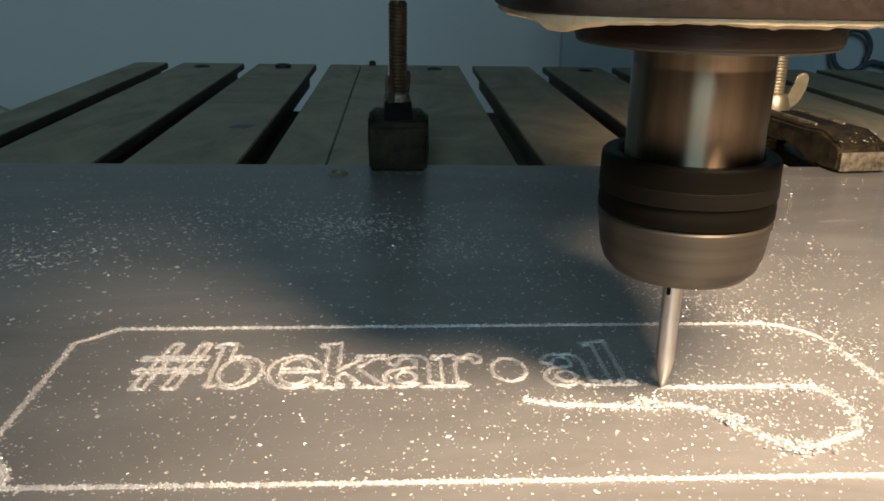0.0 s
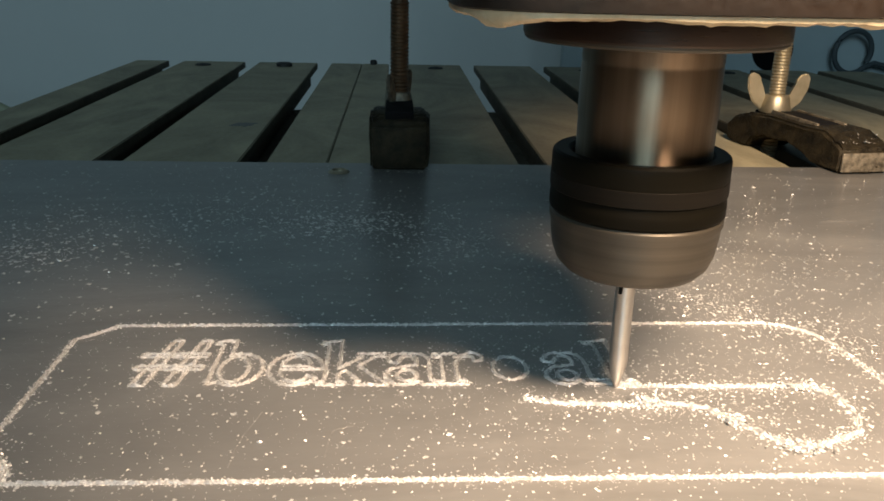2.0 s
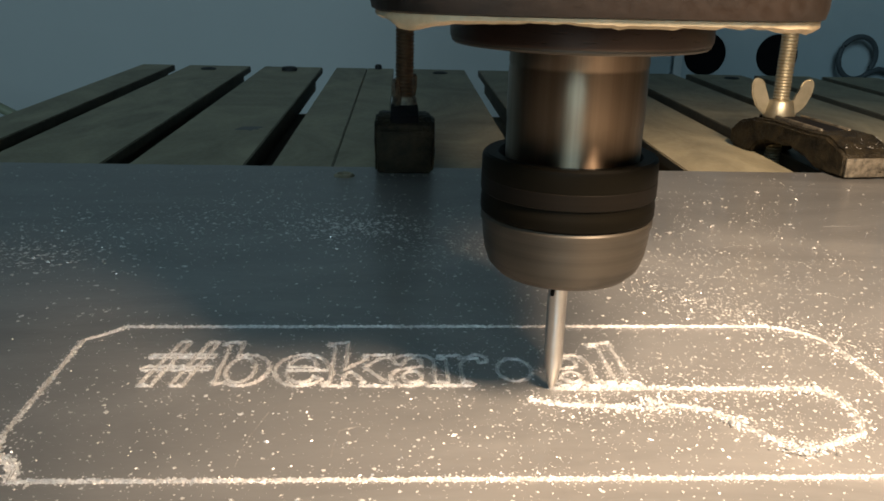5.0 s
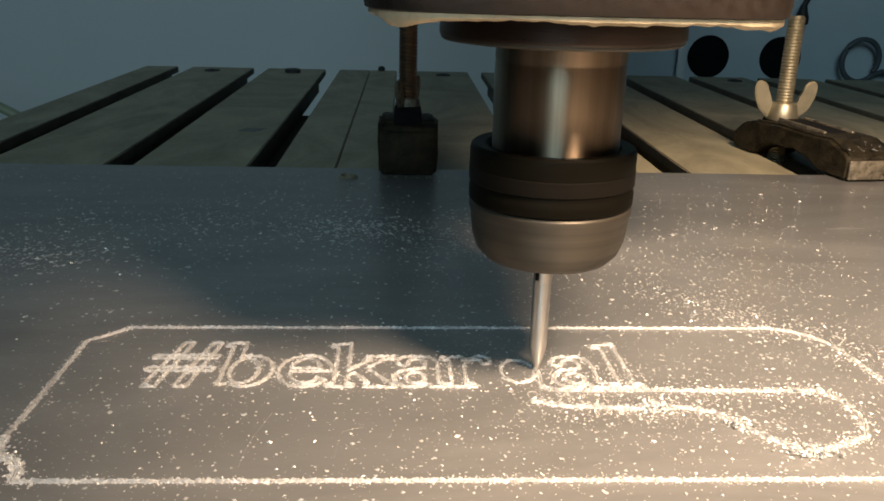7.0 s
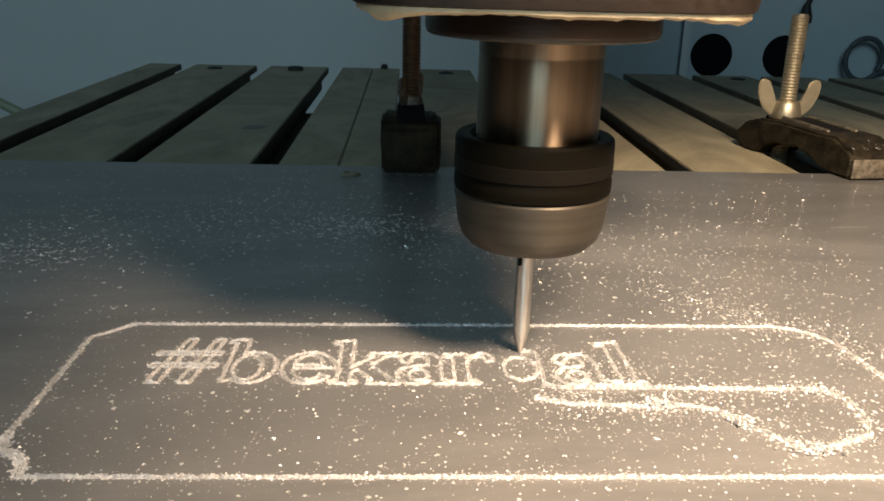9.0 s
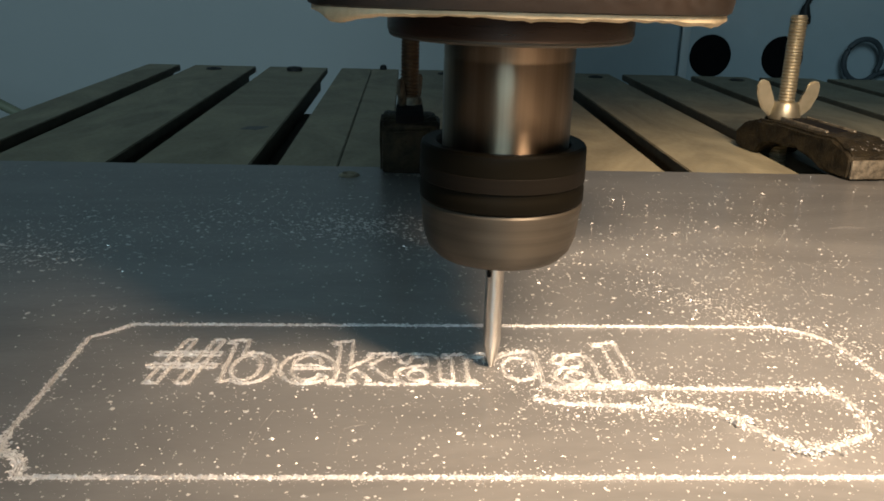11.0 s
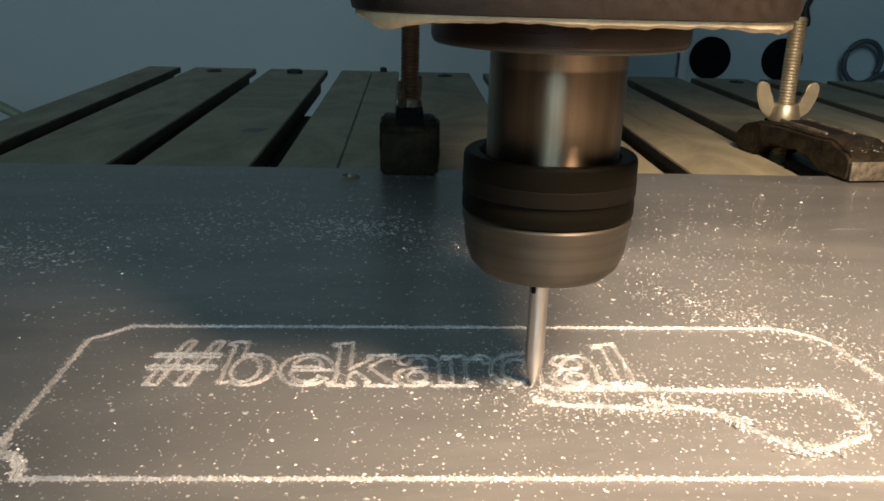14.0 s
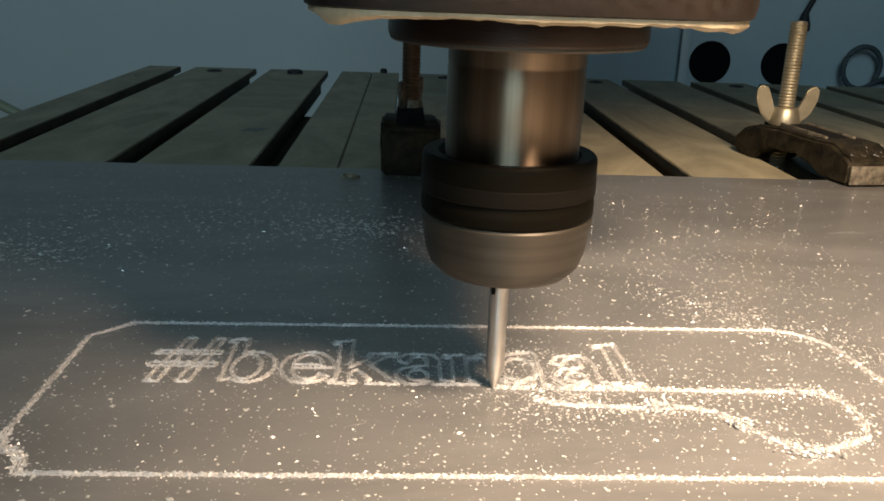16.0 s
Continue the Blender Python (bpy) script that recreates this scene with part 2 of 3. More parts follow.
def machine_table():
    """Bolted aluminium profile boards with T-slots that run away from the operator."""
    table = empty("machine_table", pose(0, 0, TABLE_Z))
    near, thick = -0.34, 0.016
    part("base_board", box((-0.083, near, -0.030), (0.69, TABLE_END - 0.10, -thick), 0.0005), M_SLOT, table, "recessed bed below the slots, coloured darker for their shade")
    for k in range(-2, 14):
        left = -0.084 if k == -2 else -0.0518 if k == -1 else k * PITCH
        right = -0.0622 if k == -2 else (k + 1) * PITCH - SLOT
        flange = 0.004
        # T profile: wide top, narrow web
        outline = [(left, 0), (right, 0), (right, -flange), (right - 0.005, -flange), (right - 0.005, -thick), (left + 0.005, -thick), (left + 0.005, -flange), (left, -flange)]
        if k == -2:
            outline = [(left, 0), (right, 0), (right, -flange), (right - 0.005, -flange), (right - 0.005, -thick), (left, -thick)]
        pieces = [outline]
        if k == 1:
            cut = 0.0716
            pieces = [
                [(left, 0), (cut - 0.0002, 0), (cut - 0.0002, -thick), (left + 0.005, -thick), (left + 0.005, -flange), (left, -flange)],
                [(cut + 0.0002, 0), (right, 0), (right, -flange), (right - 0.005, -flange), (right - 0.005, -thick), (cut + 0.0002, -thick)],
            ]
        for outline in pieces:
            bm = extrude_outline(outline, TABLE_END - near)
            bmesh.ops.translate(bm, verts=bm.verts, vec=(0, (TABLE_END + near) / 2, 0))
            top_edges = [e for e in bm.edges if all(abs(v.co.z) < 1e-6 for v in e.verts)]
            bmesh.ops.bevel(bm, geom=top_edges, offset=0.0004, segments=2, affect="EDGES")
            slat = part("slat", bm, M_TABLE, table)
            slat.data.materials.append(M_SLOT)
            # slot sides take the darker colour that stands in for shade
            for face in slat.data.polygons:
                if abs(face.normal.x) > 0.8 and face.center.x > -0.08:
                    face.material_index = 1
    stub = part("end_screw", lathe([(0.0016, 0.0), (0.0024, 0.0006), (0.0024, 0.0025), (0.0016, 0.0036)], 16), M_RUBBER, table, "small dark screw head")
    stub.location = (0.0795, TABLE_END - 0.003, -0.0005)
    stain = part("stain", lathe([(0.0062, -0.0002), (0.0060, 0.00006), (0.0030, 0.00009)], 40, lambda a: 0.55 + 0.5 * noise.noise((2 * math.cos(a), 2 * math.sin(a), 7.3)) + 0.35 * abs(math.cos(a - 0.9))), M_STAIN, table, "dark oily blot")
    stain.location = (0.0300, 0.166, 0)
    # fixing screws in the boards' far ends
    for x, up in ((-0.034, 0), (0.020, 0.0016), (0.122, 0), (0.226, 0), (0.325, 0.0)):
        screw = part("screw", lathe([(0.0052, -0.001), (0.0052, 0.0003 + up), (0.0042, 0.0009 + up), (0.0022, 0.0009 + up), (0.0020, 0.0002 + up)], 20), M_RUBBER, table, "dark countersunk screw")
        screw.location = (x, 0.379, 0)
    tagged(table, "grey aluminium T-slot machine bed in parallel boards, on the workbench", "machine bed")


machine_table()


def support_frame():
    f = empty("bed_support")
    for y in (-0.28, 0.0, 0.24):
        part("cross_beam", box((-0.07, y - 0.02, -0.15), (0.68, y + 0.02, -0.033), 0.002), M_PANEL, f)
    tagged(f, "grey steel cross beams that carry the machine bed", "support frame")


support_frame()


def rear_panel():
    """Grey end panel of the machine with round cable openings."""
    p = empty("rear_panel")
    x0, x1, z0, z1, y = 0.325, 0.72, -0.15, 0.14, 0.50
    part("sheet", box((x0, y, z0), (x1, y + 0.012, z1), 0.002), M_PANEL, p)
    part("side_sheet", box((0.235, y + 0.014, z0), (x0 + 0.02, y + 0.024, z1), 0.002), M_PANEL, p)
    # solid discs; the openings' darkness is only their colour
    for x in (0.3475, 0.4085):
        o = part("opening", lathe([(0.0172, -0.004), (0.0174, 0.0004), (0.0168, 0.0006)], 36), M_HOLLOW_SHADE, p, "round near-black disc painted as a shaded opening")
        o.matrix_basis = pose(x, y - 0.0005, 0.0025, 90, 0, 0)
    tagged(p, "blue-grey painted end panel with round dark openings, behind the bed", "machine panel")
    # added strip whose pale colour stands for light on the panel's edge
    part("lit_edge_strip", box((x0 - 0.0035, y - 0.003, z0), (x0 + 0.0035, y - 0.0005, z1), 0.0008), M_LIT_EDGE, p, "pale strip that paints the lit edge of the panel")
    # a loop of cable hanging before the panel
    pts = [(0.470 + 0.0165 * math.cos(a), y - 0.012 - 0.004 * math.sin(a * 0.5), 0.003 + 0.017 * math.sin(a)) for a in [-0.5 + i * 6.0 / 30 for i in range(31)]]
    c = mesh_object("cable", tube(pts + [(0.492, y - 0.01, -0.006), (0.52, y - 0.012, -0.012), (0.56, y - 0.012, -0.05), (0.57, y - 0.012, -0.15)], 0.0022), M_CABLE, None, "", 40)
    tagged(c, "dark grey cable in a loose loop against the rear panel", "cable")
    lead = empty("hanging_lead", pose(0.4165, y - 0.012, 0.036))
    part("plug", lathe([(0.0030, -0.006), (0.0052, -0.005), (0.0052, 0.000), (0.0042, 0.003), (0.0026, 0.009)], 20), M_RUBBER, lead)
    part("wire", tube([(0, 0, 0.008), (0.002, 0, 0.013), (0.006, 0, 0.022), (0.013, 0, 0.04), (0.02, 0.004, 0.09), (0.02, 0.012, 0.104)], 0.0022), M_RUBBER, lead)
    part("tail", tube([(0, 0, -0.005), (-0.001, 0.004, -0.012), (-0.004, 0.011, -0.022)], 0.0022), M_RUBBER, lead)
    tagged(lead, "black plug on a thin lead hanging before the panel", "cable")


rear_panel()


# ---- the engraved plate ----
def aluminium_plate():
    bm = box((-0.24, -0.30, -0.003), (0.36, 0.082, 0.0), 0.0004, 2)
    ob = mesh_object("aluminium_plate", bm, M_PLATE, None, "", 35)
    return tagged(ob, "satin aluminium sheet being engraved, clamped on the machine bed", "metal sheet")


plate = aluminium_plate()
rng = np.random.default_rng(5)


def chip_mesh(name, places, sizes, seed=0, flat=0.5):
    """Many small bent flakes of swarf, each a skewed tetrahedral splinter resting at its place."""
    r = np.random.default_rng(seed)
    n = len(places)
    base = np.array([[1, 0, 0.35], [0, 1, 0.4], [-1, 0, 0.35], [0, -1, 0.3], [0, 0, 1.0], [0, 0, -0.05]])
    pts = base[None] * (0.55 + 0.75 * r.random((n, 6, 1))) + r.normal(0, 0.16, (n, 6, 3))
    pts[:, :, 2] = np.abs(pts[:, :, 2]) * flat
    pts[:, :, 0] *= 0.6 + 0.9 * r.random((n, 1))
    a = r.random(n) * 2 * np.pi
    c, s = np.cos(a)[:, None], np.sin(a)[:, None]
    x, y = pts[:, :, 0] * c - pts[:, :, 1] * s, pts[:, :, 0] * s + pts[:, :, 1] * c
    pts = np.stack([x, y, pts[:, :, 2]], -1) * np.asarray(sizes)[:, None, None]
    pts += np.asarray(places)[:, None, :]
    faces = (np.arange(n)[:, None, None] * 6 + np.array([[0, 1, 4], [1, 2, 4], [2, 3, 4], [3, 0, 4], [1, 0, 5], [2, 1, 5], [3, 2, 5], [0, 3, 5]])[None]).reshape(-1, 3)
    me = bpy.data.meshes.new(name)
    me.from_pydata(pts.reshape(-1, 3).tolist(), [], faces.tolist())
    me.materials.append(M_CHIP)
    return me


def along(points, step):
    """Points at even steps along a polyline in x, y."""
    out = []
    for (x0, y0), (x1, y1) in zip(points, points[1:]):
        n = max(1, int(math.hypot(x1 - x0, y1 - y0) / step))
        out += [(x0 + (x1 - x0) * i / n, y0 + (y1 - y0) * i / n) for i in range(n)]
    return out + [tuple(points[-1])]


def burr(lines, width, height, step=0.00035):
    """Uneven raised burrs on both lips of a cut, with a shallow bright floor between them."""
    bm = bmesh.new()
    for line in lines:
        pts = along(line, step)
        rows = []
        for i, (x, y) in enumerate(pts):
            ax, ay = pts[max(i - 1, 0)]
            bx, by = pts[min(i + 1, len(pts) - 1)]
            d = math.hypot(bx - ax, by - ay) or 1
            nx, ny = -(by - ay) / d, (bx - ax) / d
            row = []
            for off, up in ((-1.0, -0.02), (-0.55, 1.0), (0.0, 0.15), (0.55, 1.0), (1.0, -0.02)):
                k = width * off * (0.7 + 0.6 * rng.random()) / 2
                z = height * up * (0.25 + 1.1 * rng.random()) if up > 0 else -0.00005
                row.append(bm.verts.new((x + nx * k, y + ny * k, z)))
            rows.append(row)
        for a, b in zip(rows, rows[1:]):
            for i in range(4):
                bm.faces.new((a[i], a[i + 1], b[i + 1], b[i]))
    return bm


def crumbs(lines, step, spread, size, seed, parent, name="swarf"):
    """Loose crumbs of swarf strewn along cut lines."""
    r = np.random.default_rng(seed)
    pts = np.array([p for line in lines for p in along(line, step)])
    pts = pts + r.normal(0, spread, pts.shape)
    places = np.c_[pts, np.full(len(pts), 0.00002)]
    sizes = size * (0.5 + r.random(len(pts)) ** 2 * 1.6)
    ob = new(name, chip_mesh(name, places, sizes, seed, 0.8))
    ob.parent = parent
    ob["kind"] = "stuff"
    return ob


def arc(cx, cy, rx, ry, a0, a1, n=14):
    return [(cx + rx * math.cos(radians(a0 + (a1 - a0) * i / n)), cy + ry * math.sin(radians(a0 + (a1 - a0) * i / n))) for i in range(n + 1)]


# Outlined serif letters. Each glyph is drawn in millimetres from its left edge and the base line.
ASC, XH = 16.6, 11.4


def glyph_hash():
    lines = []
    for x in (0.2, 5.2):
        lines.append([(x, 0), (x + 2.0, 0), (x + 4.6, ASC), (x + 3.0, ASC), (x, 0)])
    for y in (5.6, 10.2):
        lines.append([(-0.9, y), (10.2, y), (10.4, y + 1.3), (-0.6, y + 1.3), (-0.9, y)])
    return lines


def glyph_b():
    stem = [(0.9, 0.4), (1.0, 14.9), (-0.4, 15.3), (-0.4, 16.2), (3.1, ASC), (3.1, 10.2)]
    bowl = arc(4.9, 5.7, 4.2, 5.7, 116, -118, 22) + [(2.4, 1.2), (0.9, 0.4)]
    return [stem + bowl, arc(4.4, 5.7, 2.4, 4.5, 0, 360, 24)]


def glyph_e():
    outer = arc(4.5, 5.7, 4.5, 5.8, 2, 325, 28)
    return [outer + [(6.6, 3.2)] + arc(4.6, 5.3, 2.6, 4.2, 315, 185, 12) + [(2.1, 5.4), (8.9, 5.5)], arc(4.5, 6.7, 2.4, 3.7, 0, 180, 12) + [(2.1, 6.7), (6.9, 6.7)]]


def glyph_k():
    return [
        [(0, 0), (4.6, 0), (4.6, 1.0), (3.4, 1.2), (3.4, 4.0), (4.6, 5.0), (7.0, 1.2), (6.3, 1.0), (6.3, 0), (11.6, 0), (11.6, 0.9), (10.6, 1.2), (6.6, 6.7), (9.2, 10.0), (11.2, 10.4), (11.2, 11.3), (6.4, 11.3), (6.4, 10.4), (7.3, 10.2), (3.4, 5.8), (3.4, ASC), (0, 15.9), (0, 15.0), (1.2, 14.8), (1.2, 1.2), (0, 1.0), (0, 0)],
    ]


def glyph_a():
    body = arc(3.1, 8.7, 2.5, 2.7, 190, 60, 8) + arc(5.0, 8.2, 2.6, 3.2, 100, 0, 8) + [(7.6, 1.6), (8.8, 1.0), (8.8, 0), (6.2, 0), (5.8, 1.2)]
    body += arc(3.2, 3.1, 3.0, 3.2, -50, -270, 18) + [(5.4, 6.9), (5.4, 8.6)] + arc(4.0, 8.6, 1.4, 1.6, 0, 180, 8) + [(2.2, 7.6), (0.7, 8.1)]
    return [body, arc(3.8, 3.2, 1.7, 1.9, 0, 360, 16)]


def glyph_r():
    return [[(0, 0), (5.4, 0), (5.4, 1.0), (3.9, 1.2), (3.9, 6.8)] + arc(6.0, 7.4, 2.1, 2.6, 170, 60, 8) + [(7.3, 8.2), (8.6, 8.6)] + arc(6.8, 9.6, 1.9, 1.8, -20, 130, 8) + [(3.9, 9.6), (3.8, 11.3), (0, 10.8), (0, 9.9), (1.5, 9.7), (1.5, 1.2), (0, 1.0), (0, 0)]]


def glyph_o_inner():
    return [arc(3.0, 5.8, 2.9, 4.2, 0, 360, 26)]


def glyph_l():
    return [[(0, 0), (5.9, 0), (5.9, 1.0), (4.4, 1.2), (4.2, ASC), (0, 16.0), (0, 15.1), (1.7, 14.8), (1.9, 1.2), (0, 1.0), (0, 0)]]


BASE_Y = -0.0755


def engraving():
    for k, (name, glyph, x) in enumerate((
        ("hash_sign", glyph_hash(), 0.0538), ("letter_b", glyph_b(), 0.0650), ("letter_e", glyph_e(), 0.0751), ("letter_k", glyph_k(), 0.0834),
        ("letter_a", glyph_a(), 0.0944), ("letter_r", glyph_r(), 0.1026), ("letter_o", glyph_o_inner(), 0.1126), ("letter_a", glyph_a(), 0.1212), ("letter_l", glyph_l(), 0.1302),
    )):
        lines = [[(x + px / 1000, BASE_Y + py / 1000) for px, py in line] for line in glyph]
        ob = part("engraved_" + name, burr(lines, 0.00074, 0.00030), M_BURR, plate, "bright outlined letter cut into the sheet", None)
        crumbs(lines, 0.00005, 0.00024, 0.00010, 100 + k, ob)
        crumbs(lines, 0.00020, 0.00075, 0.00010, 130 + k, ob)


engraving()

FRAME_LINES = [
    [(0.0394, -0.0582), (0.0420, -0.0562), (0.0455, -0.0523), (0.1680, -0.0512)] + arc(0.1665, -0.0640, 0.0105, 0.0125, 80, 15, 10) + [(0.1770, -0.0640), (0.1790, -0.0850), (0.1790, -0.0965)],
    [(0.0394, -0.0582), (0.0395, -0.0905)],
    [(0.0405, -0.0955), (0.0432, -0.0968), (0.0448, -0.0990), (0.0452, -0.1018), (0.1790, -0.1018)],
    [(0.0395, -0.0905), (0.0397, -0.0945), (0.0405, -0.0955)],
]
SWOOSH = [
    [(0.1650, -0.0766), (0.1675, -0.0800), (0.1672, -0.0870), (0.1652, -0.0910), (0.1605, -0.0932), (0.1547, -0.0955), (0.1515, -0.0922), (0.1476, -0.0880), (0.1448, -0.0836), (0.1400, -0.0822), (0.1350, -0.0828), (0.1300, -0.0824), (0.1220, -0.0818), (0.1165, -0.0800)],
    [(0.1650, -0.0766), (0.1402, -0.0766)],
]


def borders():
    ob = part("engraved_border", burr(FRAME_LINES, 0.00075, 0.00032), M_BURR, plate, "bright cut border line round the lettering", None)
    crumbs(FRAME_LINES, 0.000035, 0.00030, 0.00012, 31, ob)
    crumbs(FRAME_LINES, 0.00014, 0.00085, 0.00010, 33, ob)
    corner = [FRAME_LINES[3] + FRAME_LINES[2][:4]]
    crumbs(corner, 0.000006, 0.00040, 0.00013, 34, ob)
    ob = part("engraved_flourish", burr(SWOOSH, 0.0007, 0.0004), M_BURR, plate, "ragged bright cut flourish", None)
    crumbs(SWOOSH, 0.00005, 0.00046, 0.00016, 32, ob)
    crumbs(SWOOSH, 0.00008, 0.0016, 0.00011, 35, ob)


borders()


def loose_swarf():
    r = np.random.default_rng(11)

    def strew(n, x, y, size, label, seed):
        places = np.c_[x, y, np.full(len(x), 0.00003)]
        keep = (places[:, 1] < 0.080) & (places[:, 0] > -0.2) & (places[:, 0] < 0.35)
        places = places[keep]
        sizes = 0.80 * size * (0.45 + 1.8 * r.random(len(places)) ** 3)
        ob = new("aluminium_swarf", chip_mesh("aluminium_swarf", places, sizes, seed))
        tagged(ob, label, "metal chips", kind="stuff")

    n = 2600
    strew(n, r.uniform(-0.06, 0.27, n), r.uniform(-0.115, 0.078, n), 0.00017, "fine bright aluminium chips strewn over the sheet", 1)
    n = 1900
    u = r.random(n)
    strew(n, -0.01 + 0.13 * u + r.normal(0, 0.006, n), -0.010 + 0.026 * np.sin(u * 2.7) + r.normal(0, 0.0150, n), 0.00034, "dense drift of small aluminium chips on the sheet", 2)
    n = 700
    strew(n, r.normal(0.006, 0.014, n), r.normal(-0.012, 0.006, n), 0.00034, "patch of bright aluminium chips on the sheet", 3)
    n = 600
    strew(n, r.normal(0.082, 0.012, n), r.normal(0.012, 0.006, n), 0.00034, "dense patch of small aluminium chips on the sheet", 8)
    n = 800
    strew(n, r.uniform(-0.05, 0.14, n), r.uniform(-0.052, 0.074, n), 0.00027, "sparse aluminium chips on the shaded sheet", 16)
    n = 450
    strew(n, r.normal(0.110, 0.009, n), r.normal(-0.004, 0.008, n), 0.00024, "loose patch of small aluminium chips on the sheet", 9)
    n = 500
    strew(n, r.uniform(0.13, 0.25, n), r.uniform(-0.05, 0.075, n), 0.00030, "scattered coarse aluminium chips on the sheet", 12)
    n = 60
    strew(n, r.normal(0.097, 0.008, n), r.normal(0.0695, 0.0012, n), 0.00034, "aluminium chips banked against the clamp's nose", 13)
    n = 700
    strew(n, r.normal(0.172, 0.016, n), r.normal(-0.022, 0.018, n), 0.00021, "small aluminium chips fanned out from the cutter", 17)
    n = 1300
    u = r.random(n)
    strew(n, 0.150 + 0.035 * u + r.normal(0, 0.004, n), -0.032 - 0.034 * u + r.normal(0, 0.006, n), 0.00022, "bright aluminium chips drifted beside the cut border", 4)
    n = 900
    strew(n, r.uniform(0.04, 0.19, n), r.uniform(-0.112, -0.045, n), 0.00022, "scattered aluminium chips round the lettering", 5)
    n = 1000
    strew(n, r.normal(0.152, 0.016, n), r.normal(-0.080, 0.010, n), 0.00020, "coarse aluminium chips round the flourish", 6)
    n = 3500
    strew(n, r.uniform(0.10, 0.21, n), r.normal(-0.062, 0.024, n), 0.00012, "fine aluminium dust on the sheet", 15)
    n = 170
    strew(n, r.uniform(0.04, 0.18, n), r.uniform(-0.112, -0.078, n), 0.00027, "coarse bright aluminium crumbs on the sheet", 7)
    n = 700
    strew(n, r.uniform(0.035, 0.185, n), r.uniform(-0.114, -0.076, n), 0.00019, "small aluminium crumbs on the sheet by the border", 14)
    n = 1600
    strew(n, r.uniform(-0.06, 0.13, n), r.uniform(-0.05, 0.076, n), 0.00024, "loose fine aluminium chips over the shaded sheet", 18)
    n = 700
    strew(n, r.uniform(0.125, 0.205, n), r.uniform(-0.035, 0.055, n), 0.00025, "small aluminium chips on the lit sheet behind the cutter", 20)
    n = 1500
    strew(n, r.uniform(0.03, 0.12, n), r.uniform(-0.113, -0.055, n), 0.00012, "fine aluminium specks round the lettering", 19)


loose_swarf()


def marks():
    """Scratches and a punched ring on the sheet's face."""
    for name, line, width in (
        ("scratch", [(0.0762, -0.0838), (0.0755, -0.0865), (0.0745, -0.0905), (0.0740, -0.0945), (0.0738, -0.0986)], 0.00028),
        ("scratch", [(0.0903, -0.0880), (0.0886, -0.0885), (0.0873, -0.0892), (0.0868, -0.0925), (0.0866, -0.0963)], 0.0004),
        ("scratch", [(0.2120, 0.0165), (0.2230, 0.0175)], 0.0004),
        ("scratch", [(0.2150, 0.0178), (0.2205, 0.0186)], 0.0002),
    ):
        part(name, burr([line], width, 0.00002, 0.0008), M_SCRATCH, plate, "pale fine scratch", None)
    ring = part("punch_mark", lathe([(0.0014, -0.0003), (0.0016, 0.0002), (0.0023, 0.0008), (0.0030, 0.0005), (0.0037, -0.0002)], 28), M_ZINC, plate, "small bright punched ring", 40)
    ring.location = (0.0775, 0.069, 0)
    # clots of swarf on the flourish
    for i, (x, y, n, spread) in enumerate(((0.1356, -0.0822, 190, 0.0009), (0.1475, -0.0876, 130, 0.0008), (0.1549, -0.0952, 200, 0.0011), (0.1625, -0.0772, 80, 0.0014), (0.0405, -0.0955, 60, 0.0008))):
        r = np.random.default_rng(70 + i)
        spots = np.c_[r.normal(x, spread * 1.4, n), r.normal(y, spread * 0.7, n), np.abs(r.normal(0, 0.0005, n))]
        clot = new("swarf_clot", chip_mesh("swarf_clot", spots, 0.00022 * (0.6 + r.random(n)), 80 + i, 0.9))
        tagged(clot, "clot of matted aluminium swarf on the cut line", "metal chips", "swarf clots", "stuff")


marks()

# pale hose lying behind the bed
hose = mesh_object("hose", tube([(-0.36, 0.46, 0.01), (-0.30, 0.48, -0.015), (-0.254, 0.50, -0.0402), (-0.220, 0.505, -0.060), (-0.18, 0.51, -0.09), (-0.15, 0.52, -0.130), (-0.12, 0.53, -0.146), (-0.05, 0.55, -0.146)], 0.004), M_HOSE, None, "", 40)
tagged(hose, "pale olive hose lying beside the machine bed", "hose")


# ---- clamps ----
def wing_nut_part(clamp, m, material):
    nut = part("wing_nut", lathe([(0.0062, 0), (0.0064, 0.001), (0.0052, 0.0062), (0.0046, 0.0070), (0.0034, 0.0072)], 28), material, clamp, "wing nut with two raised ears")
    nut.matrix_basis = m
    for side in (1, -1):
        outline = [(0.0035, 0.0006), (0.0060, 0.0006), (0.0100, 0.0040), (0.0124, 0.0095), (0.0128, 0.0140), (0.0112, 0.0160), (0.0080, 0.0148), (0.0064, 0.0092), (0.0042, 0.0056)]
        bm = extrude_outline([(side * x, z) for x, z in (outline if side > 0 else outline[::-1])], 0.0017)
        bmesh.ops.bevel(bm, geom=[e for e in bm.edges], offset=0.0005, segments=2, affect="EDGES")
        part("wing", bm, material, nut)


HIGH_STRAP = (
    [(0.000, 0.0152), (0.003, 0.0176), (0.010, 0.0186), (0.018, 0.0176), (0.034, 0.0142), (0.060, 0.0110), (0.076, 0.0080), (0.080, 0.004)],
    [(0.080, -0.0030), (0.070, -0.0030), (0.066, 0.0022), (0.056, 0.0062), (0.040, 0.0080), (0.026, 0.0066), (0.018, 0.0030), (0.0155, 0.0), (0.0, 0.0)],
)
